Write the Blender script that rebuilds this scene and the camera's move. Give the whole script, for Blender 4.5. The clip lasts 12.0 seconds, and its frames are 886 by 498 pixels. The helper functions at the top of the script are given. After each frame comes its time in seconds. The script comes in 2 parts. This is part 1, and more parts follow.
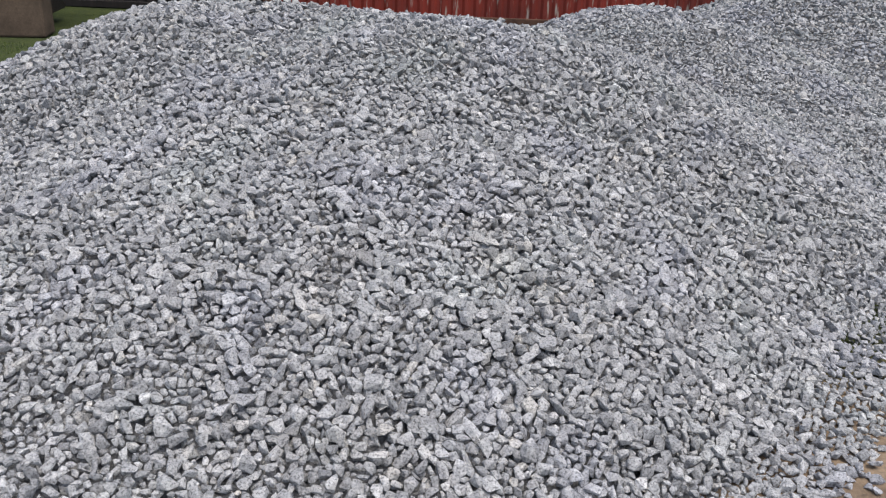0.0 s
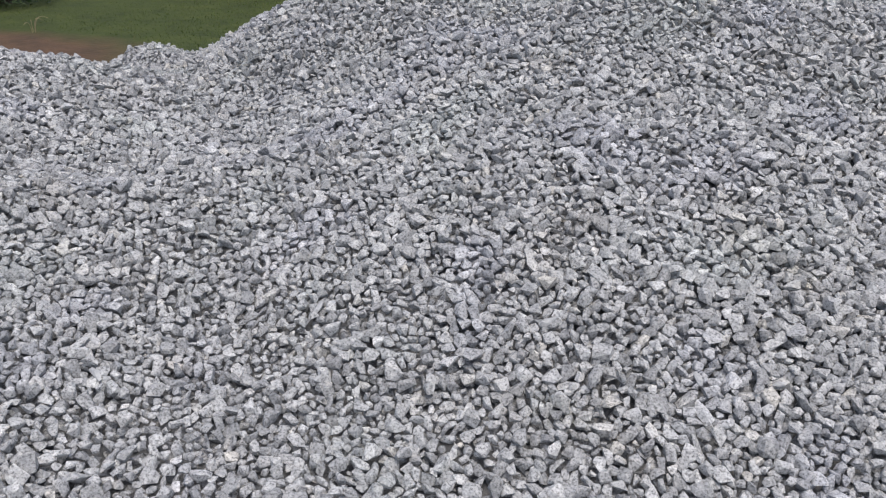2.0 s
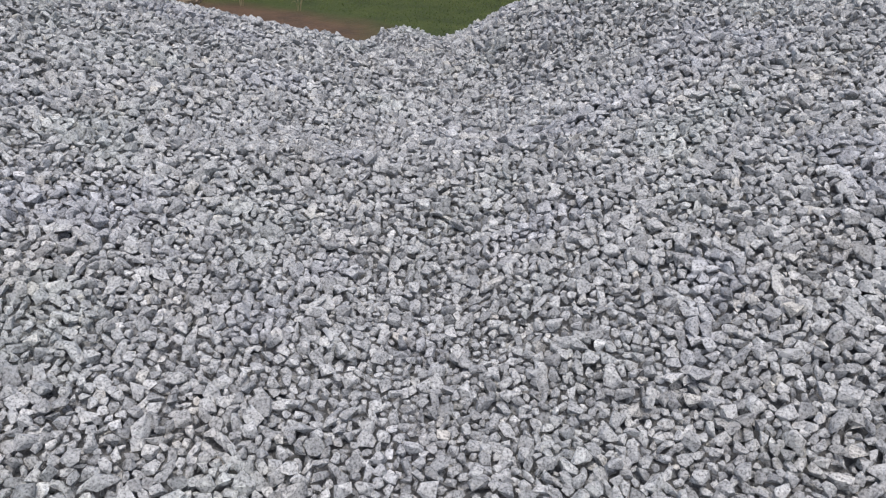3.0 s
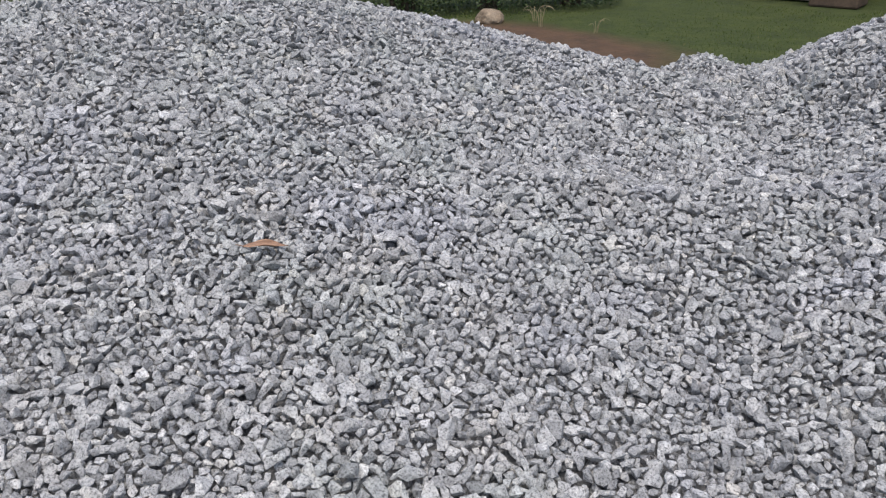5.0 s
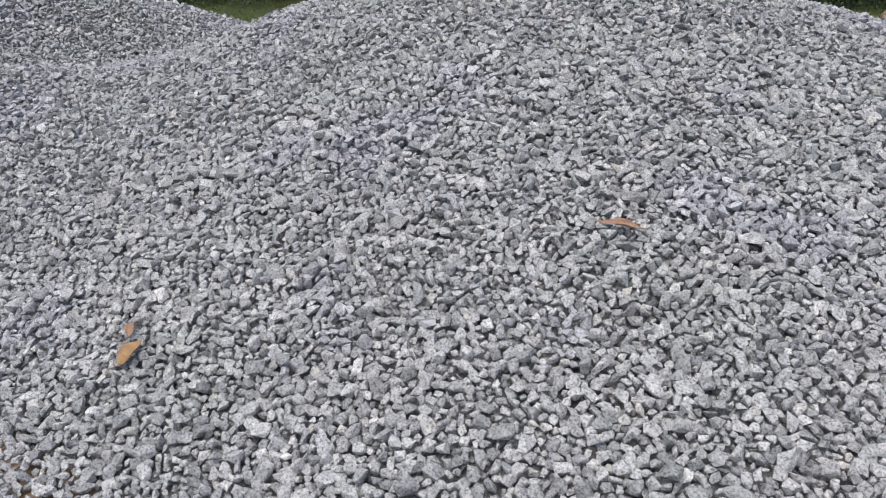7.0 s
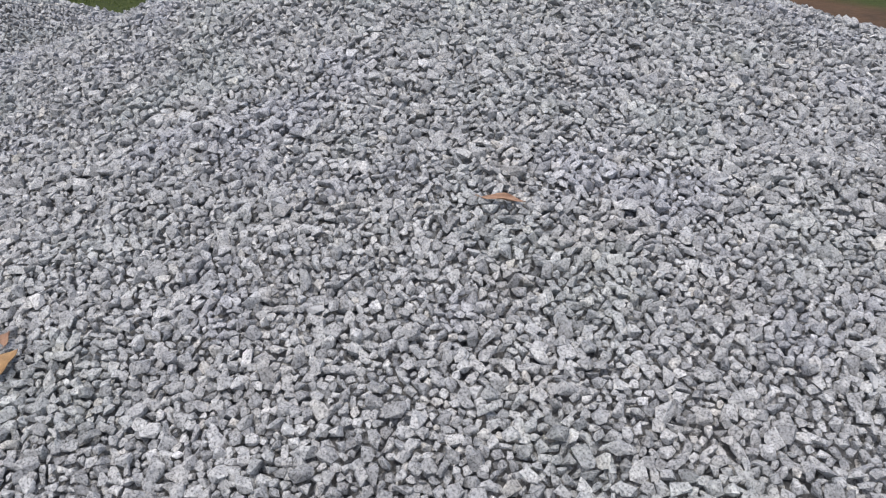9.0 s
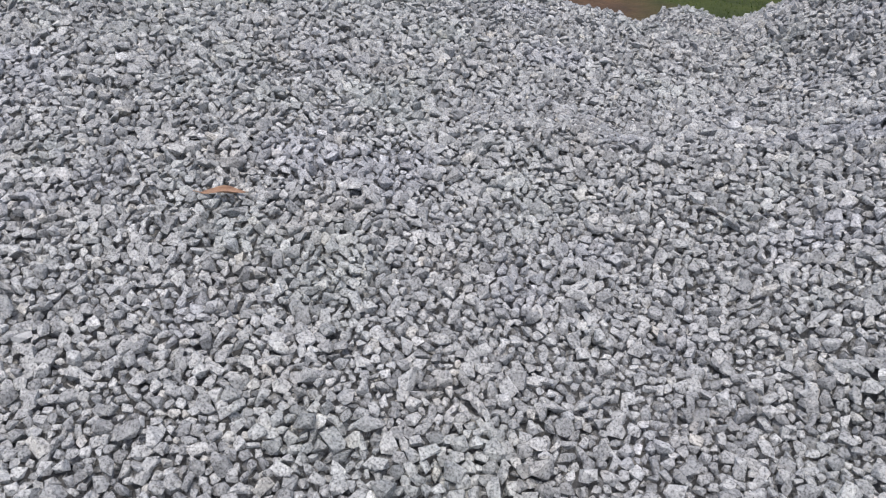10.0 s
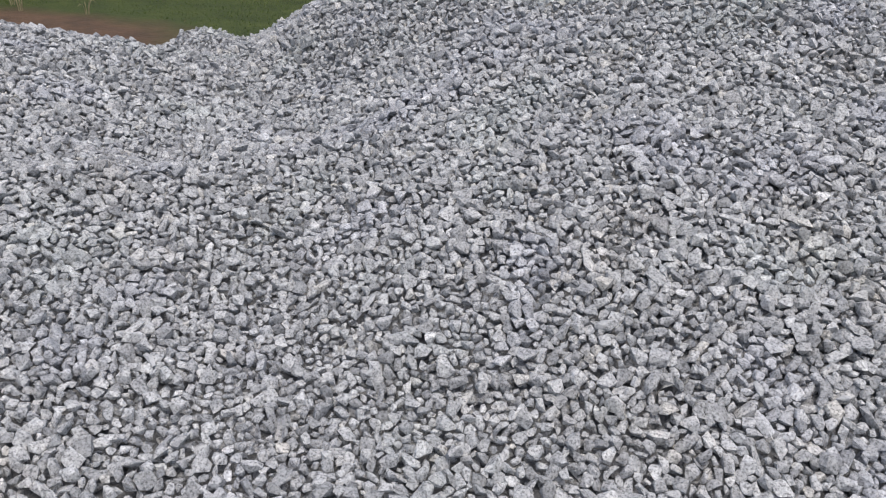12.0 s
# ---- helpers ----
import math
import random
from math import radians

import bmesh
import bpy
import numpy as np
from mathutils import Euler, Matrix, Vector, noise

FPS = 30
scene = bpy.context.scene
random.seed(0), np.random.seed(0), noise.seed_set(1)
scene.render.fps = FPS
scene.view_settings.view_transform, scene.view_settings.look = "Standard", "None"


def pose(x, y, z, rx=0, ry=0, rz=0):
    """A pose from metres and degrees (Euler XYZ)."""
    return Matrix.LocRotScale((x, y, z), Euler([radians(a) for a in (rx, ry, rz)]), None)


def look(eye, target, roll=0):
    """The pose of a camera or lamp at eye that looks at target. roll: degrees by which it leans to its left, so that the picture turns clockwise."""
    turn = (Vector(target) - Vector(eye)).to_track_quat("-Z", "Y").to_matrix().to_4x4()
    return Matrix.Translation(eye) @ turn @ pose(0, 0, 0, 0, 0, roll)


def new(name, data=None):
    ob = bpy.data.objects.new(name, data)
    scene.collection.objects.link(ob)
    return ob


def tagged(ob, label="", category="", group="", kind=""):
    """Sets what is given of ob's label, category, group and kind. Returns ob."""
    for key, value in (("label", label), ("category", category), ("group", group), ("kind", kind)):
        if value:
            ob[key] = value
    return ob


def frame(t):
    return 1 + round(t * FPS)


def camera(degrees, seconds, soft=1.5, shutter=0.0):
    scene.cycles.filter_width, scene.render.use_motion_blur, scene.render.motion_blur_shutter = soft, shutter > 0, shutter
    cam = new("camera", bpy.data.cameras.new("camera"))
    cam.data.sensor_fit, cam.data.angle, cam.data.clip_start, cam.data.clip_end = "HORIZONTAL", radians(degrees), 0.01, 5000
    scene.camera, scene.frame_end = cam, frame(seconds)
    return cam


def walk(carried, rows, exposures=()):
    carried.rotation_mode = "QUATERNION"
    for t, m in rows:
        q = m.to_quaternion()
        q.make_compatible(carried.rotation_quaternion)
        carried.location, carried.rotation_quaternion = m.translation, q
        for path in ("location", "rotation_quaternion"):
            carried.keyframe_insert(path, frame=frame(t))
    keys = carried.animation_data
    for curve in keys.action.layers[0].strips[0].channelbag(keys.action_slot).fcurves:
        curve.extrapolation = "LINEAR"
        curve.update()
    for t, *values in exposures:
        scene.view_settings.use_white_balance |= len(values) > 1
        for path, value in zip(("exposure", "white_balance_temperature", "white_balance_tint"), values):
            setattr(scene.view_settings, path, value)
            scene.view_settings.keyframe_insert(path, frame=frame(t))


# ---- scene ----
# the camera: seconds, x, y, z, yaw to the left, pitch, lean to the right
cam = camera(57.5, 12.0, soft=1.2)
ROWS = [
    (0.0, -0.000, -0.000, 1.520, -0.00, -22.04, -2.19),
    (0.5, -0.025, 0.007, 1.513, 4.36, -22.10, -1.06),
    (1.0, -0.051, 0.015, 1.502, 7.49, -23.57, -0.63),
    (1.5, -0.070, 0.025, 1.490, 10.39, -24.17, -0.54),
    (2.0, -0.108, 0.044, 1.484, 15.45, -24.93, -0.71),
    (2.5, -0.148, 0.050, 1.473, 22.54, -25.58, -0.91),
    (3.0, -0.189, 0.048, 1.465, 31.56, -25.52, -1.12),
    (3.2, -0.204, 0.046, 1.465, 34.78, -25.48, -1.13),
    (4.8, -0.242, -0.062, 1.548, 50.74, -24.50, 1.17),
    (5.0, -0.246, -0.077, 1.550, 51.77, -24.50, 1.35),
    (5.5, -0.264, -0.088, 1.546, 58.87, -24.74, 2.20),
    (6.0, -0.286, -0.125, 1.540, 65.37, -24.43, 1.97),
    (6.5, -0.311, -0.156, 1.537, 72.81, -24.61, 0.54),
    (6.7, -0.318, -0.155, 1.528, 76.29, -24.85, 0.45),
    (8.3, -0.270, -0.114, 1.542, 76.26, -26.69, 1.36),
    (8.5, -0.280, -0.103, 1.532, 72.87, -26.63, 1.12),
    (9.0, -0.274, -0.087, 1.524, 69.55, -26.52, 1.55),
    (9.5, -0.269, -0.053, 1.507, 59.86, -27.25, 0.87),
    (10.0, -0.251, -0.008, 1.492, 50.35, -27.45, 0.29),
    (10.5, -0.244, 0.013, 1.485, 42.63, -27.69, -0.66),
    (11.0, -0.216, 0.029, 1.485, 34.65, -26.15, -0.14),
    (11.5, -0.201, 0.048, 1.480, 26.13, -26.75, -0.83),
    (12.0, -0.178, 0.064, 1.483, 18.18, -25.67, -1.49),
]
walk(cam, [(t, pose(x, y, z, 90 + pitch, 0, yaw) @ pose(0, 0, 0, 0, 0, -lean)) for t, x, y, z, yaw, pitch, lean in ROWS])

# ---- light: an overcast day ----
world = bpy.data.worlds.new("overcast_sky")
scene.world = world
world.use_nodes = True
sky = world.node_tree.nodes.new("ShaderNodeTexSky")
sky.sky_type, sky.sun_disc = "NISHITA", False
sky.sun_elevation, sky.sun_rotation = radians(72), radians(140)
sky.air_density, sky.dust_density, sky.ozone_density = 1.0, 4.5, 0.9
background = world.node_tree.nodes["Background"]
world.node_tree.links.new(sky.outputs[0], background.inputs[0])
background.inputs[1].default_value = 0.15
sun = new("sun", bpy.data.lights.new("sun", "SUN"))
sun.data.energy, sun.data.angle, sun.data.color = 1.5, radians(40), (1.0, 0.965, 0.925)
SUN_TURN, SUN_RISE = radians(140), radians(72)
sun.matrix_world = look((0, 0, 30), Vector((0, 0, 30)) - Vector((math.sin(SUN_TURN) * math.cos(SUN_RISE), math.cos(SUN_TURN) * math.cos(SUN_RISE), math.sin(SUN_RISE))))
scene.view_settings.exposure = 0.26


# ---- materials ----
def material(name, roughness=0.8):
    mat = bpy.data.materials.new(name)
    mat.use_nodes = True
    shader = mat.node_tree.nodes["Principled BSDF"]
    shader.inputs["Roughness"].default_value = roughness
    return mat, mat.node_tree.nodes, mat.node_tree.links, shader


def add(nodes, kind, **values):
    node = nodes.new(kind)
    for key, value in values.items():
        node.inputs[key].default_value = value
    return node


def ramp(nodes, links, source, stops):
    node = nodes.new("ShaderNodeValToRGB")
    while len(node.color_ramp.elements) < len(stops):
        node.color_ramp.elements.new(0.5)
    for e, (at, colour) in zip(node.color_ramp.elements, stops):
        e.position, e.color = at, (*colour, 1)
    links.new(source, node.inputs[0])
    return node.outputs[0]


def mix(nodes, links, kind, a, b, factor):
    node = nodes.new("ShaderNodeMix")
    node.data_type, node.blend_type = "RGBA", kind
    for value, socket in ((factor, node.inputs[0]), (a, node.inputs[6]), (b, node.inputs[7])):
        if hasattr(value, "links"):
            links.new(value, socket)
        else:
            socket.default_value = value
    return node.outputs[2]


def noise_of(nodes, links, scale, detail=4.0, vector=None, rough=0.55):
    node = add(nodes, "ShaderNodeTexNoise", Scale=scale, Detail=detail, Roughness=rough)
    if vector is None:
        place = nodes.new("ShaderNodeNewGeometry")
        vector = place.outputs["Position"]
    links.new(vector, node.inputs["Vector"])
    return node.outputs[0]


def bumped(nodes, links, shader, height, strength, distance):
    node = add(nodes, "ShaderNodeBump", Strength=strength, Distance=distance)
    links.new(height, node.inputs["Height"])
    links.new(node.outputs[0], shader.inputs["Normal"])


def granite():
    mat, nodes, links, shader = material("crushed_granite", 0.85)
    piece = nodes.new("ShaderNodeNewGeometry").outputs["Random Per Island"]
    thing = nodes.new("ShaderNodeObjectInfo").outputs["Random"]
    total = nodes.new("ShaderNodeMath")
    total.operation = "ADD"
    links.new(piece, total.inputs[0]), links.new(thing, total.inputs[1])
    one = nodes.new("ShaderNodeMath")
    one.operation = "FRACT"
    links.new(total.outputs[0], one.inputs[0])
    base = ramp(nodes, links, one.outputs[0], [
        (0.0, (0.24, 0.246, 0.253)), (0.3, (0.315, 0.322, 0.329)), (0.7, (0.387, 0.394, 0.40)), (0.95, (0.457, 0.464, 0.468)),
        (0.986, (0.42, 0.41, 0.385)), (0.995, (0.54, 0.545, 0.55))])
    # black mica and pale feldspar grains, a few millimetres across, over cloudier shades within a chip
    grains = ramp(nodes, links, noise_of(nodes, links, 135.0, 2.0, rough=0.7), [(0.36, (0.2, 0.2, 0.21)), (0.45, (0.84, 0.84, 0.84)), (0.55, (1.1, 1.1, 1.1)), (0.66, (1.42, 1.42, 1.41))])
    clouds = ramp(nodes, links, noise_of(nodes, links, 38.0, 2.0), [(0.35, (0.78, 0.785, 0.8)), (0.65, (1.2, 1.2, 1.19))])
    speckled = mix(nodes, links, "MULTIPLY", mix(nodes, links, "MULTIPLY", base, clouds, 0.7), grains, 0.75)
    # stone dust tints whole patches bluish, greenish or brownish
    lilac = ramp(nodes, links, noise_of(nodes, links, 1.9, 2.0), [(0.36, (0.98, 0.985, 1.03)), (0.46, (1.0, 1.0, 1.0)), (0.56, (1.0, 1.0, 1.0)), (0.66, (0.98, 1.005, 0.99))])
    warm = ramp(nodes, links, noise_of(nodes, links, 3.4, 3.0), [(0.58, (1.0, 1.0, 1.0)), (0.7, (1.02, 1.0, 0.975))])
    links.new(mix(nodes, links, "MULTIPLY", mix(nodes, links, "MULTIPLY", speckled, lilac, 1.0), warm, 1.0), shader.inputs["Base Color"])
    bumped(nodes, links, shader, noise_of(nodes, links, 110.0, 4.0, rough=0.65), 0.8, 0.006)
    return mat


# darker than the stone's own dust: shade between chips is put into the colour
def shaded_grit():
    mat, nodes, links, shader = material("gap_shaded_dust", 0.95)
    links.new(ramp(nodes, links, noise_of(nodes, links, 60.0, 6.0, rough=0.7), [(0.3, (0.09, 0.092, 0.095)), (0.7, (0.21, 0.214, 0.218))]), shader.inputs["Base Color"])
    bumped(nodes, links, shader, noise_of(nodes, links, 45.0, 6.0), 1.0, 0.02)
    return mat


STONE, SHADED_GRIT = granite(), shaded_grit()


def mottled(name, low, high, scale, roughness=0.85, bump=0.4, depth=0.01, stretch=None):
    """A rough surface between two colours, with large and fine variation."""
    mat, nodes, links, shader = material(name, roughness)
    vector = None
    if stretch:
        mapping = nodes.new("ShaderNodeMapping")
        mapping.inputs["Scale"].default_value = stretch
        links.new(nodes.new("ShaderNodeNewGeometry").outputs["Position"], mapping.inputs["Vector"])
        vector = mapping.outputs[0]
    coarse = noise_of(nodes, links, scale, 5.0, vector)
    fine = noise_of(nodes, links, scale * 11, 4.0, vector, 0.7)
    colour = ramp(nodes, links, coarse, [(0.3, low), (0.7, high)])
    links.new(mix(nodes, links, "MULTIPLY", colour, ramp(nodes, links, fine, [(0.3, (0.6, 0.6, 0.6)), (0.65, (1.15, 1.15, 1.15))]), 0.7), shader.inputs["Base Color"])
    bumped(nodes, links, shader, fine, bump, depth)
    return mat


def red_paint():
    """Dull red sheet metal, with pale runs where the paint has gone and rust along the foot."""
    mat, nodes, links, shader = material("worn_red_paint", 0.55)
    mapping = nodes.new("ShaderNodeMapping")
    mapping.inputs["Scale"].default_value = (9.0, 9.0, 1.1)
    links.new(nodes.new("ShaderNodeNewGeometry").outputs["Position"], mapping.inputs["Vector"])
    runs = noise_of(nodes, links, 1.6, 3.0, mapping.outputs[0], 0.6)
    red = ramp(nodes, links, noise_of(nodes, links, 0.9, 5.0), [(0.3, (0.11, 0.017, 0.012)), (0.7, (0.27, 0.03, 0.017))])
    links.new(mix(nodes, links, "MIX", red, (0.38, 0.33, 0.29, 1), ramp(nodes, links, runs, [(0.6, (0, 0, 0)), (0.68, (1, 1, 1))])), shader.inputs["Base Color"])
    return mat


def ground_cover():
    """Sandy earth round the heaps that gives way to grass, with a bare reddish patch."""
    mat, nodes, links, shader = material("earth_and_grass", 0.95)
    place = nodes.new("ShaderNodeNewGeometry").outputs["Position"]
    edge = noise_of(nodes, links, 0.8, 5.0)
    earth = ramp(nodes, links, noise_of(nodes, links, 9.0, 6.0, rough=0.7), [(0.3, (0.13, 0.092, 0.06)), (0.7, (0.28, 0.21, 0.14))])
    clay = ramp(nodes, links, noise_of(nodes, links, 3.0, 6.0, rough=0.7), [(0.3, (0.038, 0.024, 0.013)), (0.7, (0.115, 0.064, 0.034))])
    grass = ramp(nodes, links, noise_of(nodes, links, 2.2, 8.0, rough=0.75), [(0.3, (0.016, 0.027, 0.003)), (0.5, (0.033, 0.050, 0.005)), (0.75, (0.060, 0.074, 0.011))])

    def within(x, y, rx, ry, soft):
        mapping = nodes.new("ShaderNodeMapping")
        mapping.inputs["Location"].default_value = (-x / rx, -y / ry, 0)
        mapping.inputs["Scale"].default_value = (1 / rx, 1 / ry, 0)
        links.new(place, mapping.inputs["Vector"])
        length = nodes.new("ShaderNodeVectorMath")
        length.operation = "LENGTH"
        links.new(mapping.outputs[0], length.inputs[0])
        wobble = nodes.new("ShaderNodeMath")
        wobble.operation = "MULTIPLY_ADD"
        links.new(edge, wobble.inputs[0])
        wobble.inputs[1].default_value = 0.6
        links.new(length.outputs["Value"], wobble.inputs[2])
        half = nodes.new("ShaderNodeMath")
        half.operation = "MULTIPLY"
        links.new(wobble.outputs[0], half.inputs[0])
        half.inputs[1].default_value = 0.5
        return ramp(nodes, links, half.outputs[0], [(0.65 - soft / 2, (1, 1, 1)), (0.65, (0, 0, 0))])

    colour = mix(nodes, links, "MIX", grass, clay, within(-6.35, 6.0, 2.2, 1.05, 0.4))
    colour = mix(nodes, links, "MIX", colour, earth, within(0.5, -1.5, 7.5, 4.9, 0.15))
    links.new(colour, shader.inputs["Base Color"])
    bumped(nodes, links, shader, noise_of(nodes, links, 25.0, 6.0), 0.8, 0.03)
    return mat


GROUND = ground_cover()


# ---- shapes ----
def mesh_of(name, verts, faces, mat, smooth=False):
    """A mesh from arrays of corners and of faces that all have the same number of corners."""
    mesh = bpy.data.meshes.new(name)
    faces = np.asarray(faces, dtype=np.int32)
    mesh.vertices.add(len(verts))
    mesh.vertices.foreach_set("co", np.asarray(verts, dtype=np.float32).ravel())
    mesh.loops.add(faces.size)
    mesh.loops.foreach_set("vertex_index", faces.ravel())
    mesh.polygons.add(len(faces))
    mesh.polygons.foreach_set("loop_start", np.arange(0, faces.size, faces.shape[1], dtype=np.int32))
    mesh.polygons.foreach_set("use_smooth", np.full(len(faces), smooth))
    mesh.materials.append(mat)
    mesh.update(calc_edges=True)
    mesh.validate()
    return mesh


def part(name, bm, mat, parent=None, label="", m=None):
    """Links a bmesh as one mesh object, under its parent if there is one."""
    mesh = bpy.data.meshes.new(name)
    bm.to_mesh(mesh)
    bm.free()
    mesh.materials.append(mat)
    ob = new(name, mesh)
    if parent:
        ob.parent = parent
    if m:
        ob.matrix_basis = m
    return tagged(ob, label)


def box(sx, sy, sz, bevel=0.01, at=(0, 0, 0)):
    bm = bmesh.new()
    bmesh.ops.create_cube(bm, size=1, matrix=Matrix.Translation(at) @ Matrix.Diagonal((sx, sy, sz, 1)))
    if bevel:
        bmesh.ops.bevel(bm, geom=bm.edges[:], offset=bevel, segments=2, affect="EDGES", profile=0.5)
    return bm


# ---- the gravel heaps: name, centre, top, slope, roundness of the top, stretch, turn ----
HEAPS = [
    ('front', -0.718, 4.860, 1.013, 0.689, 0.655, 0.479, -0.247),
    ('notch', -1.510, 4.638, 1.025, 0.854, 0.923, 0.131, -0.657),
    ('leafy', -4.906, 1.627, 1.071, 0.475, 1.217, 0.077, 0.973),
    ('left', -5.338, -1.501, 0.514, 0.399, 0.289, 0.156, 0.258),
    ('behind', 1.720, 7.288, 0.905, 0.518, 0.655, 0.104, 0.210),
    ('far_right', 4.123, 9.409, 1.113, 0.504, 0.479, 0.005, 0.002),
    ('apron', -3.087, 0.502, 0.378, 0.327, 0.679, -0.590, -0.947),
    ('ridge', -3.543, 3.013, 0.656, 0.386, 0.549, 0.075, 0.535),
    ('far_left', -7.552, -1.873, 0.785, 0.522, 0.380, 0.363, -1.647),
    ('right', 0.066, 4.394, 0.999, 0.651, 1.067, 0.251, 0.589),
    ('peak', -3.903, 5.310, 0.282, 0.761, 0.105, -0.184, -0.013),
    ('shoulder', -2.179, 2.140, 0.480, 0.425, 0.080, -0.524, -0.799),
    ('bulge', -0.424, 3.079, 0.611, 0.627, 0.851, 0.190, 0.206),
    ('crown', -3.649, 1.374, 0.680, 0.399, 0.688, -0.107, 0.017),
]
BLEND = 0.12


def lumps(x, y):
    """Small unevenness of the tipped gravel, a few centimetres high."""
    return (0.016 * np.sin(3.1 * x + 1.7 * np.sin(2.3 * y)) * np.sin(2.7 * y + 0.8 + 1.1 * np.sin(1.9 * x))
            + 0.010 * np.sin(7.3 * x + 2.0 * np.sin(5.1 * y)) * np.sin(6.1 * y + 1.3 * np.sin(4.7 * x + 1)))


def ground_level(x, y):
    """The yard is worn into a shallow hollow where the gravel is loaded."""
    return -0.09 * np.exp(-((x - 1.0) ** 2 + (y - 0.6) ** 2) / 8.0)


def heap_heights(x, y):
    each = []
    for _, cx, cy, top, slope, cap, stretch, turn in HEAPS:
        u = (x - cx) * np.cos(turn) + (y - cy) * np.sin(turn)
        v = -(x - cx) * np.sin(turn) + (y - cy) * np.cos(turn)
        cap = abs(cap) + 0.02
        each.append(top - slope * (np.sqrt((u * np.exp(-stretch)) ** 2 + (v * np.exp(stretch)) ** 2 + cap ** 2) - cap))
    return np.stack(each)


def together(each):
    """The height at which the heaps alone, run into one another, would stand."""
    most = each.max(0)
    return most + BLEND * np.log(np.exp((each - most) / BLEND).sum(0))


def surface(x, y):
    """Height of the gravel over the ground, and which heap it belongs to."""
    each = heap_heights(x, y)
    floor = ground_level(x, y)
    own = together(each) - floor
    z = floor + 0.03 * np.logaddexp(0, own / 0.03)
    gravel = np.clip((own + 0.06) / 0.2, 0, 1)
    return z + lumps(x, y) * gravel, each.argmax(0), own


def slope_normals(x, y):
    e = 0.03
    nx = (surface(x - e, y)[0] - surface(x + e, y)[0]) / (2 * e)
    ny = (surface(x, y - e)[0] - surface(x, y + e)[0]) / (2 * e)
    n = np.stack([nx, ny, np.ones_like(nx)], -1)
    return n / np.linalg.norm(n, axis=-1, keepdims=True)


def stone_shape(rng, points):
    """An angular chip: the hull of a few points in a flattened block, about 1 long."""
    bm = bmesh.new()
    half = np.array([0.5, 0.5 * rng.uniform(0.56, 0.92), 0.5 * rng.uniform(0.42, 0.72)])
    for _ in range(points):
        p = rng.normal(0, 1, 3)
        p /= (np.abs(p) ** 5).sum() ** (1 / 5)
        bm.verts.new(p * half * rng.uniform(0.84, 1.06))
    hull = bmesh.ops.convex_hull(bm, input=bm.verts[:])
    bmesh.ops.delete(bm, geom=list({g for g in hull["geom_interior"] + hull["geom_unused"] if isinstance(g, bmesh.types.BMVert)}), context="VERTS")
    bmesh.ops.triangulate(bm, faces=bm.faces[:])
    bmesh.ops.recalc_face_normals(bm, faces=bm.faces[:])
    bm.verts.index_update()
    verts = np.array([v.co[:] for v in bm.verts])
    faces = np.array([[v.index for v in f.verts] for f in bm.faces])
    bm.free()
    return verts, faces


rng = np.random.default_rng(7)
CHIPS = [stone_shape(rng, 15) for _ in range(40)]
ROUGH_CHIPS = [stone_shape(rng, 10) for _ in range(24)]
GRAIN = 0.0350
PITCH = 0.0311


def turns(normals, rng):
    """Rotation matrices that lay a chip roughly flat on the slope, at random about it."""
    n = normals + rng.normal(0, 0.42, normals.shape)
    n /= np.linalg.norm(n, axis=1, keepdims=True)
    a = rng.uniform(0, 2 * np.pi, len(n))
    side = np.stack([np.cos(a), np.sin(a), np.zeros_like(a)], -1)
    side -= (side * n).sum(1, keepdims=True) * n
    side /= np.linalg.norm(side, axis=1, keepdims=True)
    return np.stack([side, np.cross(n, side), n], -1)


def packed(x0, x1, y0, y1, pitch):
    """Chips of mixed size over a stretch of the plan, pushed apart until they hardly overlap."""
    rows, cols = int((y1 - y0) / (pitch * 0.866)) // 2 * 2, int((x1 - x0) / pitch)
    size = np.clip(rng.lognormal(0.0, 0.27, (rows, cols)), 0.5, 1.7)
    shift = rng.uniform(-0.3, 0.3, (rows, cols, 2))
    odd = (np.arange(rows) % 2)[:, None]
    steps = [(0, 1), (0, -1), (1, 0), (1, 1), (-1, 0), (-1, 1)]
    for _ in range(14):
        push = np.zeros_like(shift)
        for dr, dc in steps:
            if dr == 0:
                other, lean = np.roll(shift, -dc, 1), np.full((rows, cols), float(dc))
                wide = np.roll(size, -dc, 1)
            else:
                # the neighbours in the next row lie half a step to either side
                even_to, odd_to = dc - 1, dc
                pick = lambda f: np.where(odd[..., None] == 1, np.roll(np.roll(f, -dr, 0), -odd_to, 1), np.roll(np.roll(f, -dr, 0), -even_to, 1))
                other, lean = pick(shift), np.full((rows, cols), dc - 0.5)
                wide = pick(size[..., None])[..., 0]
            gap = np.stack([lean, np.full_like(lean, dr * 0.866)], -1) + other - shift
            far = np.linalg.norm(gap, axis=-1, keepdims=True) + 1e-6
            want = 0.5 * (size + wide)[..., None]
            push += np.where(far < want, 0.28, 0.08) * (far - want) * gap / far
        shift += push
    x = x0 + pitch * (np.arange(cols)[None] + 0.5 * odd + shift[..., 0])
    y = y0 + pitch * (0.866 * np.arange(rows)[:, None] + shift[..., 1])
    return x.ravel(), y.ravel(), size.ravel()


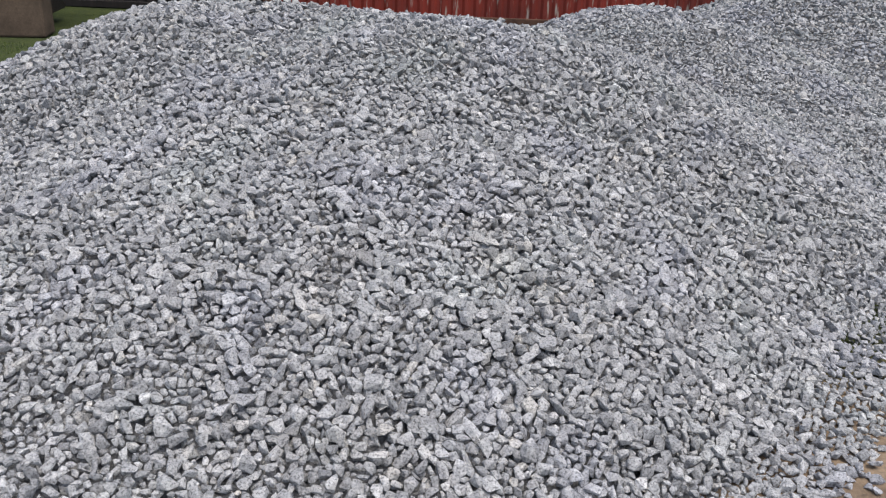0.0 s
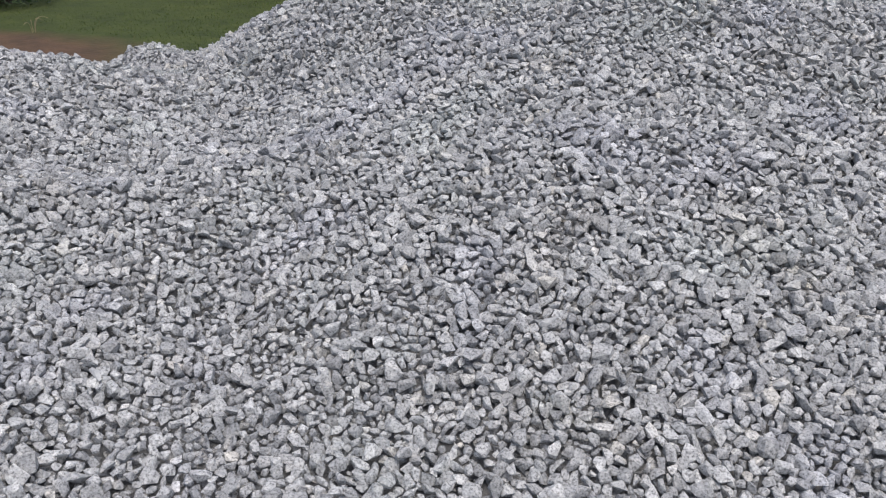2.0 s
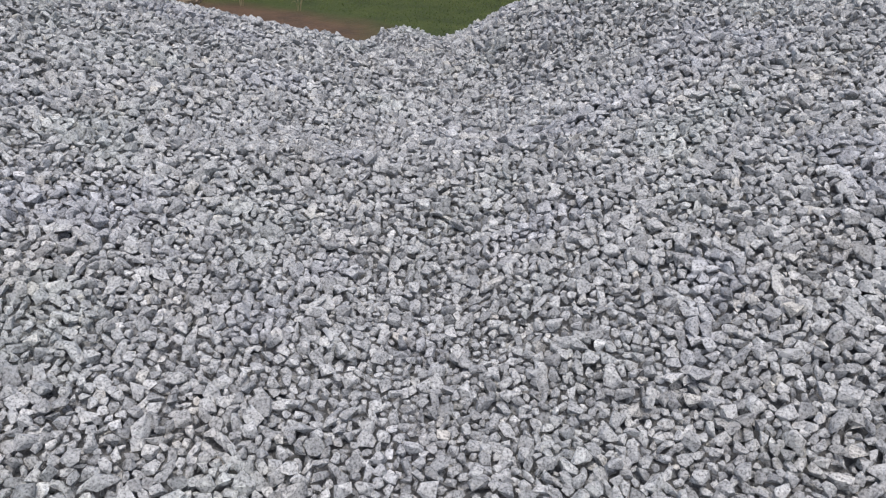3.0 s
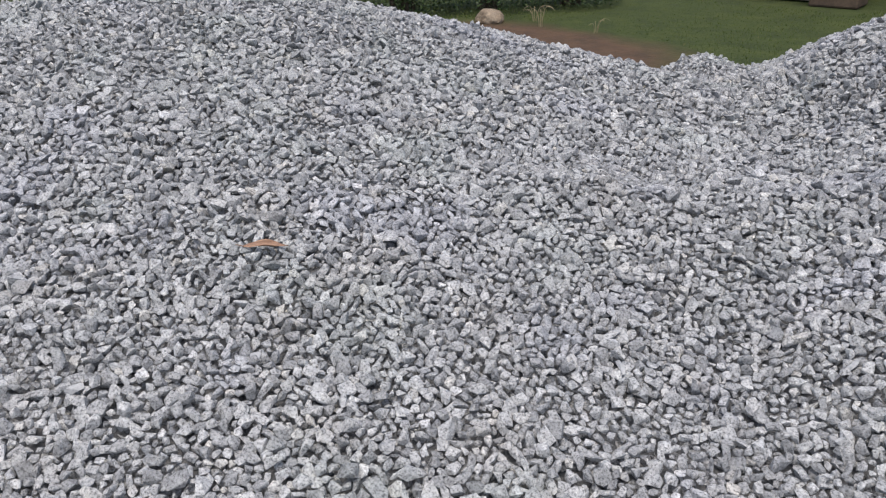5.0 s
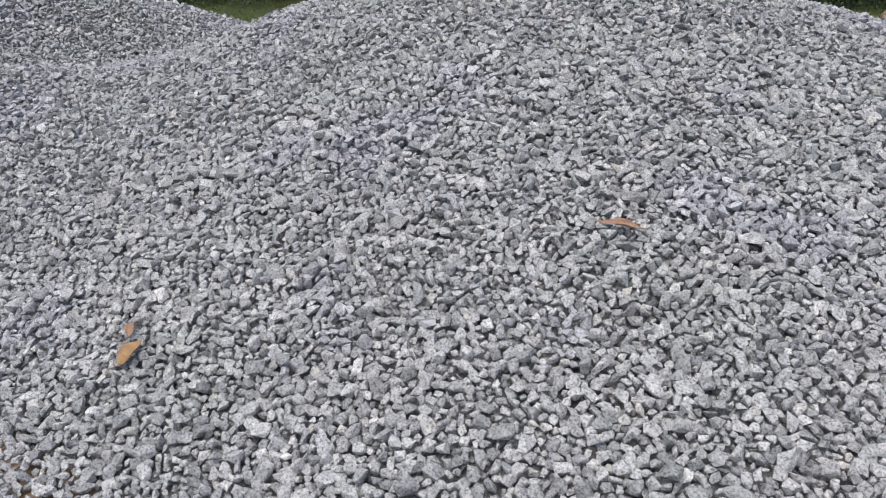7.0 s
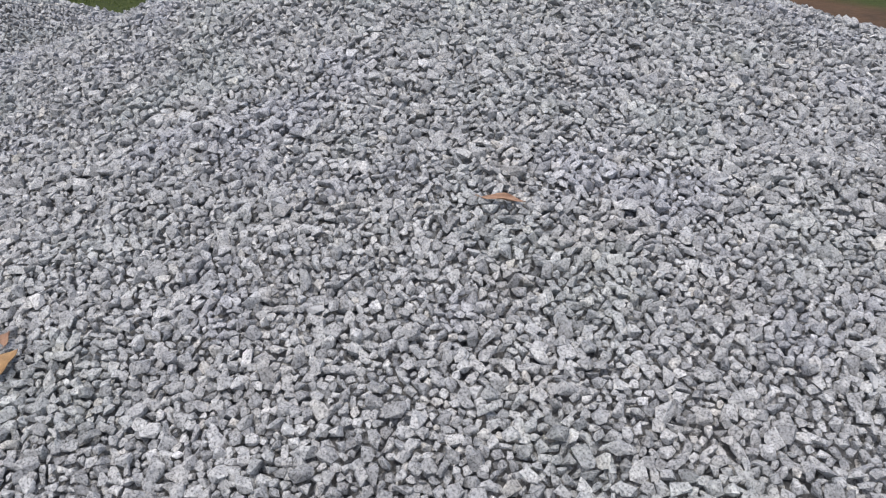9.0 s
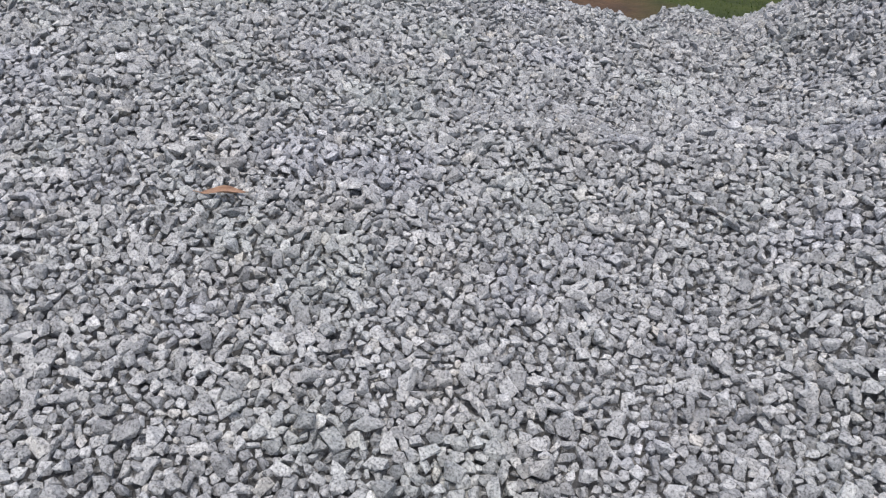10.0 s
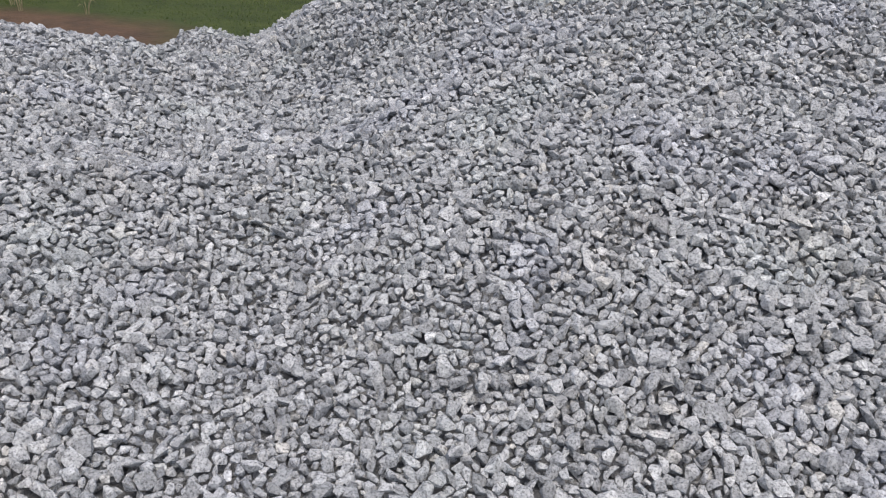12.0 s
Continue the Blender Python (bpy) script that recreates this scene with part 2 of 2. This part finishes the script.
def scatter(x0, x1, y0, y1, pitch, grow, fine):
    """Places, turns and sizes of the chips that cover the gravel in a stretch of the plan: finely on the
    slopes that face the open yard, more coarsely behind the crests and far off."""
    x, y, size = packed(x0, x1, y0, y1, pitch)
    own = together(heap_heights(x, y)) - ground_level(x, y)
    keep = own > -0.13 - 0.16 * rng.random(len(x)) ** 6
    x, y, size = x[keep], y[keep], size[keep]
    n = slope_normals(x, y)
    z, owner, own = surface(x, y)
    away = np.stack([FINE[0] - x, FINE[1] - y], -1)
    away /= np.linalg.norm(away, axis=1, keepdims=True)
    face = ((n[:, :2] * away).sum(1) > -0.33) & (np.hypot(x - FINE[0], y - FINE[1]) < FINE[2])
    keep = face if fine else ~face
    x, y, z, owner, n, size = x[keep], y[keep], z[keep], owner[keep], n[keep], size[keep]
    size = grow * GRAIN * size * np.clip(1 / n[:, 2], 1, 1.25)
    place = np.stack([x, y, z], -1) + n * (rng.uniform(-0.2, 0.14, len(x)) * size + 0.38 * (size - grow * GRAIN))[:, None]
    return place, turns(n, rng), size, owner


def joined(name, chips, place, turn, size, mat):
    """One mesh of many chips."""
    kinds = rng.integers(0, len(chips), len(place))
    scale = size[:, None] * rng.uniform(0.84, 1.14, (len(place), 3))
    verts, faces, start = [], [], 0
    for k, (v, f) in enumerate(chips):
        sel = np.nonzero(kinds == k)[0]
        if not len(sel):
            continue
        out = np.einsum("nij,nvj->nvi", turn[sel], v[None] * scale[sel][:, None]) + place[sel][:, None]
        verts.append(out.reshape(-1, 3))
        faces.append((f[None] + (start + np.arange(len(sel)) * len(v))[:, None, None]).reshape(-1, 3))
        start += len(sel) * len(v)
    return mesh_of(name, np.concatenate(verts), np.concatenate(faces), mat)


LABELS = [
    "large rounded heap of grey crushed granite on bare earth",
    "small peaked heap of grey gravel behind the large heap",
    "broad heap of grey gravel with dry brown leaves on it",
    "pale grey gravel heap beside the leafy heap",
    "grey gravel heap in front of a red container",
    "distant grey gravel heap by a red container",
    "low apron of spilled grey gravel on the earth",
    "shallow ridge of grey gravel joining two heaps",
    "grey gravel heap at the far end of the row",
    "low grey gravel heap running into the large heap",
    "small pointed pile of grey gravel in the gap between heaps",
    "low shoulder of grey gravel at the foot of the ridge",
    "bulging front slope of grey gravel on the large heap",
    "rounded crown of grey gravel beside the leafy heap",
]
GRID = 0.07
gx, gy = np.arange(-11, 8, GRID), np.arange(-5, 13, GRID)
bx, by = np.meshgrid(gx, gy, indexing="ij")
bz, bowner, bown = surface(bx, by)
heaps = []
for k in range(len(HEAPS)):
    cell = (bowner[:-1, :-1] == k) & (bown[:-1, :-1] > -0.06)
    i, j = np.nonzero(cell)
    w = len(gy)
    faces = np.stack([i * w + j, (i + 1) * w + j, (i + 1) * w + j + 1, i * w + j + 1], -1)
    used, inverse = np.unique(faces, return_inverse=True)
    verts = np.stack([bx.ravel(), by.ravel(), bz.ravel() - 0.045], -1)[used]
    ob = new("gravel_heap")
    heaps.append(tagged(ob, LABELS[k], "gravel heap", "gravel heaps"))
    core = new("core", mesh_of("core", verts, inverse.reshape(faces.shape), SHADED_GRIT, True))
    core.parent = ob
    tagged(core, "stone dust between the chips, coloured dark for the shade of the gaps", kind="stuff")

FINE = (-0.5, 0.3, 7.0)
place, turn, size, owner = scatter(-8.0, 6.0, -4.0, 8.0, PITCH, 1.0, True)
spread = scatter(-9.6, 6.6, -4.2, 11.6, PITCH * 1.3, 1.25, False)
# a second, deeper layer fills the gaps of the near slopes
under = scatter(-5.0, 2.6, -1.6, 5.0, PITCH * 1.1, 1.0, True)
under = (under[0] - np.array([0, 0, 1.1 * GRAIN]), *under[1:])
near = np.hypot(place[:, 0] + 0.6, place[:, 1] - 0.4) < 3.4
# the nearest chips of the heaps that are passed are pieces of their own
reach = np.hypot(place[:, 0] + 0.6, place[:, 1] - 0.6)
shared = [mesh_of("stone", v, f, STONE) for v, f in CHIPS]
for k, heap in enumerate(heaps):
    mine = np.nonzero(owner == k)[0]
    single = mine[np.argsort(reach[mine])][:300] if len(mine) and reach[mine].min() < 3.0 else mine[:0]
    for i in single:
        ob = new("stone", shared[int(rng.integers(0, len(shared)))])
        ob.parent = heap
        ob.matrix_basis = Matrix.LocRotScale(Vector(place[i]), Matrix(turn[i].tolist()).to_quaternion(), Vector(size[i] * rng.uniform(0.84, 1.14, 3)))
    rest = np.setdiff1d(mine, single)
    other = np.nonzero(spread[3] == k)[0]
    for (p, r, s, sel), chips in (((place, turn, size, rest[near[rest]]), CHIPS), ((place, turn, size, rest[~near[rest]]), ROUGH_CHIPS), ((*spread[:3], other), ROUGH_CHIPS), ((*under[:3], np.nonzero(under[3] == k)[0]), ROUGH_CHIPS)):
        if len(sel) < 3:
            continue
        ob = new("gravel", joined("gravel", chips, p[sel], r[sel], s[sel], STONE))
        ob.parent = heap
        tagged(ob, "grey speckled crushed granite chips", kind="stuff")

# ---- ground ----
bm = bmesh.new()
bmesh.ops.create_grid(bm, x_segments=120, y_segments=120, size=60)
for v in bm.verts:
    far = max(0.0, math.hypot(v.co.x, v.co.y) - 8)
    v.co.z = -0.012 + float(ground_level(v.co.x, v.co.y)) + 0.03 * noise.noise(v.co * 0.5) * min(1, far / 3)
    if max(abs(v.co.x), abs(v.co.y)) > 59.5:
        v.co.x, v.co.y = v.co.x * 30, v.co.y * 30
tagged(part("ground", bm, GROUND), "sandy brown earth turning to rough green grass", "ground", kind="structure")

# ---- pale stones that stand out among the grey ones ----
def quartz():
    mat, nodes, links, shader = material("pale_quartz", 0.6)
    links.new(ramp(nodes, links, noise_of(nodes, links, 120.0, 4.0), [(0.3, (0.28, 0.29, 0.3)), (0.6, (0.40, 0.41, 0.42))]), shader.inputs["Base Color"])
    bumped(nodes, links, shader, noise_of(nodes, links, 140.0, 4.0), 0.4, 0.003)
    return mat


PALE = quartz()
pale_meshes = [mesh_of("pale_stone", v, f, PALE) for v, f in CHIPS[:8]]
for i, (x, y, long, turned) in enumerate(((-0.353, 2.133, 0.058, 20), (0.312, 2.169, 0.046, 5), (-1.06, 2.06, 0.04, 70), (-0.956, 1.823, 0.042, 40), (-1.51, 1.57, 0.045, 80),
                                          (-2.36, 1.72, 0.04, 30), (-2.2, 1.6, 0.042, 60), (-2.15, 0.72, 0.045, 130), (-2.35, 0.28, 0.045, 20), (-3.1, 0.95, 0.045, 50), (0.08, 2.11, 0.04, 100))):
    at = np.array([x]), np.array([y])
    up = Vector(slope_normals(*at)[0])
    spot = Vector((x, y, float(surface(*at)[0][0]))) + up * 0.012
    ob = new("pale_stone", pale_meshes[i % 8])
    ob.parent = heaps[int(surface(*at)[1][0])]
    ob.matrix_basis = Matrix.Translation(spot) @ up.to_track_quat("Z", "Y").to_matrix().to_4x4() @ pose(0, 0, 0, 0, 0, turned) @ Matrix.Diagonal((long * 1.25, long * 0.75, long * 0.75, 1))
    tagged(ob, "pale quartz stone")


# ---- dry leaves on the leafy heap ----
def leaf_mesh(name, mat, length, width, curl, bend):
    """A dry leaf: a pointed blade, folded along its midrib, bent along its length and wavy at the rim."""
    bm = bmesh.new()
    rows = []
    for i in range(15):
        s = i / 14
        half = 0.5 * width * (math.sin(math.pi * s ** 0.8) ** 0.85 if 0 < s < 1 else 0.03)
        row = []
        for j in range(-4, 5):
            c = j / 4
            a = c * curl
            y = half * math.sin(a) / max(curl, 0.01) * 1.3
            z = half * (1 - math.cos(a)) + bend * math.sin(math.pi * s) + 0.004 * math.sin(9 * s + 3 * c) * abs(c)
            row.append(bm.verts.new(((s - 0.5) * length, y, z)))
        rows.append(row)
    for a, b in zip(rows, rows[1:]):
        for k in range(8):
            bm.faces.new((a[k], b[k], b[k + 1], a[k + 1]))
    for f in bm.faces:
        f.smooth = True
    ob = part(name, bm, mat)
    ob.modifiers.new("thickness", "SOLIDIFY").thickness = 0.0012
    return ob


def stalk(parent, mat, start, end, r=0.0016):
    bm = bmesh.new()
    d = Vector(end) - Vector(start)
    bmesh.ops.create_cone(bm, cap_ends=True, segments=6, radius1=r, radius2=r * 0.7, depth=d.length, matrix=Matrix.Translation((Vector(start) + Vector(end)) / 2) @ d.to_track_quat("Z", "Y").to_matrix().to_4x4())
    return part("stalk", bm, mat, parent)


RUSSET = mottled("russet_leaf", (0.22, 0.12, 0.075), (0.40, 0.25, 0.165), 30.0, 0.6, 0.5, 0.003)
OCHRE = mottled("ochre_leaf", (0.22, 0.12, 0.05), (0.40, 0.25, 0.11), 30.0, 0.6, 0.5, 0.003)
for mat, x, y, turned, length, width, curl, lift, tilt, label in (
        (RUSSET, -2.495, 0.957, 62, 0.145, 0.029, 1.3, 0.027, 0, "curled russet dry leaf lying on grey gravel"),
        (OCHRE, -2.655, -0.607, 130, 0.105, 0.056, 0.9, 0.028, 0, "crumpled ochre dry leaf on grey gravel"),
        (RUSSET, -2.762, -0.608, 165, 0.065, 0.034, 1.2, 0.026, 0, "small curled brown leaf beside an ochre leaf")):
    at = np.array([x]), np.array([y])
    up = Vector(slope_normals(*at)[0])
    ob = leaf_mesh("dry_leaf", mat, length, width, curl, 0.003)
    forward = Vector((math.cos(radians(turned)), math.sin(radians(turned)), 0))
    forward = (forward - forward.dot(up) * up).normalized()
    basis = Matrix((forward, up.cross(forward), up)).transposed().to_4x4()
    ob.matrix_basis = Matrix.Translation(Vector((x, y, float(surface(*at)[0][0]))) + up * lift) @ basis
    stalk(ob, mat, (-length * 0.5, 0, 0.001), (-length * 0.66, 0.006, 0.004))
    tagged(ob, label, "leaf", "dry leaves")


# ---- boulder ----
TAN = mottled("tan_rock", (0.20, 0.15, 0.10), (0.42, 0.34, 0.25), 6.0, 0.9, 0.8, 0.03)
def boulder(x, y, sx, sy, sz, seed, label):
    bm = bmesh.new()
    bmesh.ops.create_icosphere(bm, subdivisions=4, radius=1)
    for v in bm.verts:
        p = v.co.copy()
        v.co = p * (1 + 0.28 * noise.noise(p * 1.2 + Vector((seed, 0, 0))) + 0.09 * noise.noise(p * 4 + Vector((seed, 3, 0))))
        v.co = Vector((v.co.x * sx, v.co.y * sy, max(v.co.z * sz, -0.25 * sz)))
    ob = part("boulder", bm, TAN)
    ob.location = (x, y, 0.2 * sz)
    return tagged(ob, label, "boulder")
boulder(-7.72, 6.6, 0.2, 0.15, 0.13, 2.0, "tan weathered boulder on the grass edge")

# ---- dry weeds beside the boulder ----
STRAW = mottled("dry_straw", (0.20, 0.16, 0.09), (0.38, 0.32, 0.20), 12.0, 0.8, 0.2, 0.002)
def weed(x, y, stems, tall, label):
    """A tuft of thin dry stems that arch over to one side or the other."""
    thing = new("dry_weed")
    thing.location = (x, y, 0)
    tagged(thing, label, "weed", "dry weeds")
    for k in range(stems):
        a, high, out = k * 2.4, tall * random.uniform(0.6, 1.1), tall * random.uniform(0.3, 0.9)
        bm = bmesh.new()
        rings = []
        for i in range(9):
            s = i / 8
            c = Vector((math.cos(a) * (0.02 + out * s * s), math.sin(a) * (0.02 + out * s * s), -0.03 + high * math.sin(2.1 * s)))
            r = 0.0045 * (1 - 0.7 * s)
            rings.append([bm.verts.new(c + Vector((r * math.cos(j * 1.5708), r * math.sin(j * 1.5708), r * math.sin(j)))) for j in range(4)])
        for p, q in zip(rings, rings[1:]):
            for j in range(4):
                bm.faces.new((p[j], p[(j + 1) % 4], q[(j + 1) % 4], q[j]))
        part("stem", bm, STRAW, thing)
for x, y, stems, tall in ((-7.0, 6.75, 6, 0.26), (-7.35, 7.0, 5, 0.2), (-6.3, 6.9, 4, 0.16)):
    weed(x, y, stems, tall, "tuft of thin arching dry weed stems on bare earth")

# ---- containers behind the heaps ----
RED = red_paint()
DARK = mottled("dark_steel", (0.010, 0.009, 0.009), (0.028, 0.02, 0.02), 2.0, 0.6, stretch=(6, 6, 0.6))
RUST = mottled("rusted_rail", (0.05, 0.022, 0.014), (0.15, 0.075, 0.045), 5.0, 0.8)
def corrugated(length, height, mat, name, parent):
    """A sheet pressed into upright ribs, 5 cm deep, with a back face 1 cm behind."""
    bm = bmesh.new()
    steps = int(length / 0.045)
    row = []
    for i in range(steps + 1):
        d = (0.0, 0.0, 0.035, 0.035)[i % 4]
        row.append([bm.verts.new((i * length / steps, -d + k, z)) for k in (0, 0.01) for z in (0.1, height - 0.1)])
    for a, b in zip(row, row[1:]):
        bm.faces.new((a[0], b[0], b[1], a[1]))
        bm.faces.new((a[2], a[3], b[3], b[2]))
    return part(name, bm, mat, parent)


def container(x, y, turned, length, paint, rail, label):
    thing = new("shipping_container")
    thing.matrix_basis = pose(x, y, 0, 0, 0, turned)
    tagged(thing, label, "container", "containers")
    corrugated(length, 2.6, paint, "side_panel", thing)
    part("body", box(length - 0.04, 2.3, 2.4, 0.01, (length / 2, 1.2, 1.3)), DARK, thing)
    part("roof", box(length, 2.4, 0.05, 0.01, (length / 2, 1.2, 2.62)), paint, thing)
    part("bottom_rail", box(length + 0.1, 0.1, 0.12, 0.012, (length / 2, -0.01, 0.06)), rail, thing)
    part("top_rail", box(length + 0.1, 0.1, 0.12, 0.012, (length / 2, -0.01, 2.55)), rail, thing)
    for px in (-0.03, length + 0.03):
        part("corner_post", box(0.1, 0.14, 2.34, 0.012, (px, -0.02, 1.33)), rail, thing)
    return thing


container(-2.95, 13.5, 0, 12.2, RED, RUST, "old dull red corrugated steel container with peeling paint")
container(-9.3, 13.9, 0, 6.1, DARK, DARK, "dark corrugated steel container on the grass")

# ---- brown timber hut on a plinth ----
BROWN = mottled("brown_boards", (0.17, 0.115, 0.08), (0.28, 0.20, 0.145), 3.0, 0.85, 0.5, 0.006, stretch=(0.6, 6, 6))
CEMENT = mottled("cement_plinth", (0.24, 0.20, 0.16), (0.38, 0.33, 0.27), 5.0, 0.9)
PILLAR = mottled("brown_post", (0.065, 0.045, 0.031), (0.14, 0.099, 0.068), 2.5, 0.85, 0.5, 0.006)
hut = new("timber_hut")
hut.matrix_basis = pose(-5.15, 10.55, 0, 0, 0, 12)
tagged(hut, "brown weathered timber hut on a pale cement plinth", "hut")
part("plinth", box(1.12, 1.5, 0.16, 0.02, (-1.09, 0.95, 0.08)), CEMENT, hut)
for i in range(5):
    part("board", box(1.05, 0.03, 0.392, 0.006, (-1.12, 0.3 - 0.004 * (i % 2), 0.36 + i * 0.396)), BROWN, hut)
part("corner_post", box(0.6, 0.5, 2.25, 0.03, (-0.3, 0.1, 1.105)), PILLAR, hut)
part("post", box(0.16, 0.16, 2.1, 0.012, (-1.72, 0.3, 1.05)), PILLAR, hut)
part("inner_wall", box(1.5, 1.3, 2.0, 0.01, (-0.9, 1.05, 1.16)), DARK, hut)
part("roof", box(2.2, 2.1, 0.06, 0.01, (-0.85, 0.85, 2.26)), DARK, hut)


# ---- shrubs ----
BARK = mottled("shrub_bark", (0.03, 0.022, 0.015), (0.09, 0.07, 0.05), 20.0, 0.9)
LEAF = bpy.data.materials.new("shrub_leaf")
LEAF.use_nodes = True
nodes, links = LEAF.node_tree.nodes, LEAF.node_tree.links
tone = nodes.new("ShaderNodeNewGeometry").outputs["Random Per Island"]
links.new(ramp(nodes, links, tone, [(0.0, (0.012, 0.028, 0.008)), (0.6, (0.03, 0.062, 0.014)), (1.0, (0.07, 0.10, 0.025))]), nodes["Principled BSDF"].inputs["Base Color"])
nodes["Principled BSDF"].inputs["Roughness"].default_value = 0.5


def shrub(x, y, high, wide, label):
    thing = new("shrub")
    thing.location = (x, y, 0)
    tagged(thing, label, "shrub", "shrubs along the grass")
    tips = []
    for k in range(9):
        a, lean = k * 2.4 + x, random.uniform(0.15, 0.6)
        tip = Vector((math.cos(a) * wide * lean, math.sin(a) * wide * lean, high * random.uniform(0.6, 0.95)))
        bm = bmesh.new()
        start = Vector((math.cos(a) * 0.08, math.sin(a) * 0.08, -0.03))
        rings = []
        for i in range(7):
            s = i / 6
            c = start.lerp(tip, s) + Vector((0.05 * math.sin(5 * s + k), 0.05 * math.cos(4 * s + k), 0.1 * math.sin(math.pi * s)))
            r = 0.028 * (1 - s) + 0.005
            rings.append([bm.verts.new(c + Vector((r * math.cos(j * 1.0472), r * math.sin(j * 1.0472), 0))) for j in range(6)])
            if i > 1:
                tips.append(c)
        for p, q in zip(rings, rings[1:]):
            for j in range(6):
                bm.faces.new((p[j], p[(j + 1) % 6], q[(j + 1) % 6], q[j]))
        part("stem", bm, BARK, thing)
    n = 6500
    centre = np.array([tips[i][:] for i in rng.integers(0, len(tips), n)]) + rng.normal(0, 0.22, (n, 3)) * np.array([wide, wide, 0.8])
    low = rng.random(n) < 0.45
    ring, a = wide * np.sqrt(rng.random(n)), rng.uniform(0, 2 * np.pi, n)
    centre[low] = np.stack([ring * np.cos(a), ring * np.sin(a), rng.uniform(0.03, 0.7, n)], -1)[low]
    centre[:, 2] = np.clip(centre[:, 2], 0.04, None)
    turn = turns(np.tile([0.0, 0.0, 1.0], (n, 1)) + rng.normal(0, 0.5, (n, 3)), rng)
    size = rng.uniform(0.03, 0.065, n)
    shape = np.array([(-0.5, 0, 0), (0, -0.26, 0.06), (0.5, 0, -0.05), (0, 0.26, 0.06)])
    verts = np.einsum("nij,nvj->nvi", turn, shape[None] * size[:, None, None]) + centre[:, None]
    faces = np.arange(n * 4).reshape(n, 4)
    crown = new("crown", mesh_of("crown", verts.reshape(-1, 3), faces, LEAF))
    crown.parent = thing
    return thing


for x, y, high, wide in ((-8.0, 8.3, 1.9, 0.7), (-8.6, 7.35, 2.1, 0.75), (-9.2, 6.4, 1.8, 0.8), (-9.9, 5.4, 2.2, 0.8), (-10.5, 4.3, 1.9, 0.9),
                         (-11.0, 3.0, 2.1, 0.9), (-11.4, 1.7, 2.0, 0.9), (-11.6, 0.3, 2.2, 0.9), (-11.8, -1.2, 2.0, 0.9)):
    shrub(x, y, high, wide, "dark green leafy shrub at the edge of the grass")

# ---- grass ----
def grass_mesh(count, inside, tall):
    xy = rng.uniform((-14, -4), (-1, 13), (count, 2))
    xy = xy[inside(xy[:, 0], xy[:, 1])]
    n = len(xy)
    a, lean = rng.uniform(0, 6.283, n), rng.normal(0, 0.35, (n, 2))
    h = tall * rng.uniform(0.4, 1.2, n)
    w = 0.006
    side = np.stack([np.cos(a), np.sin(a), 0 * a], -1) * w
    base = np.concatenate([xy, np.full((n, 1), -0.02)], 1)
    top = base + np.concatenate([lean * h[:, None], h[:, None]], 1)
    verts = np.stack([base - side, base + side, top], 1).reshape(-1, 3)
    return mesh_of("grass", verts, np.arange(n * 3).reshape(n, 3), BLADE)


BLADE = bpy.data.materials.new("grass_blade")
BLADE.use_nodes = True
nodes, links = BLADE.node_tree.nodes, BLADE.node_tree.links
tone = nodes.new("ShaderNodeNewGeometry").outputs["Random Per Island"]
links.new(ramp(nodes, links, tone, [(0.0, (0.045, 0.075, 0.008)), (0.6, (0.066, 0.10, 0.012)), (0.95, (0.09, 0.11, 0.02)), (1.0, (0.16, 0.14, 0.06))]), nodes["Principled BSDF"].inputs["Base Color"])
nodes["Principled BSDF"].inputs["Roughness"].default_value = 0.6
def on_grass(x, y):
    clear = together(heap_heights(x, y)) < -0.2
    bare = np.hypot((x + 6.35) / 2.2, (y - 6.0) / 1.05) < 1.0
    yard = np.hypot((x - 0.5) / 7.5, (y + 1.5) / 4.9) < 1.02
    hut_floor = (x > -7.9) & (x < -4.9) & (y > 9.9) & (y < 12.6)
    return clear & ~bare & ~yard & ~hut_floor & (y < 13.3)
tagged(new("grass", grass_mesh(150000, on_grass, 0.026)), "rough green grass with a few dry blades", "grass", kind="stuff")
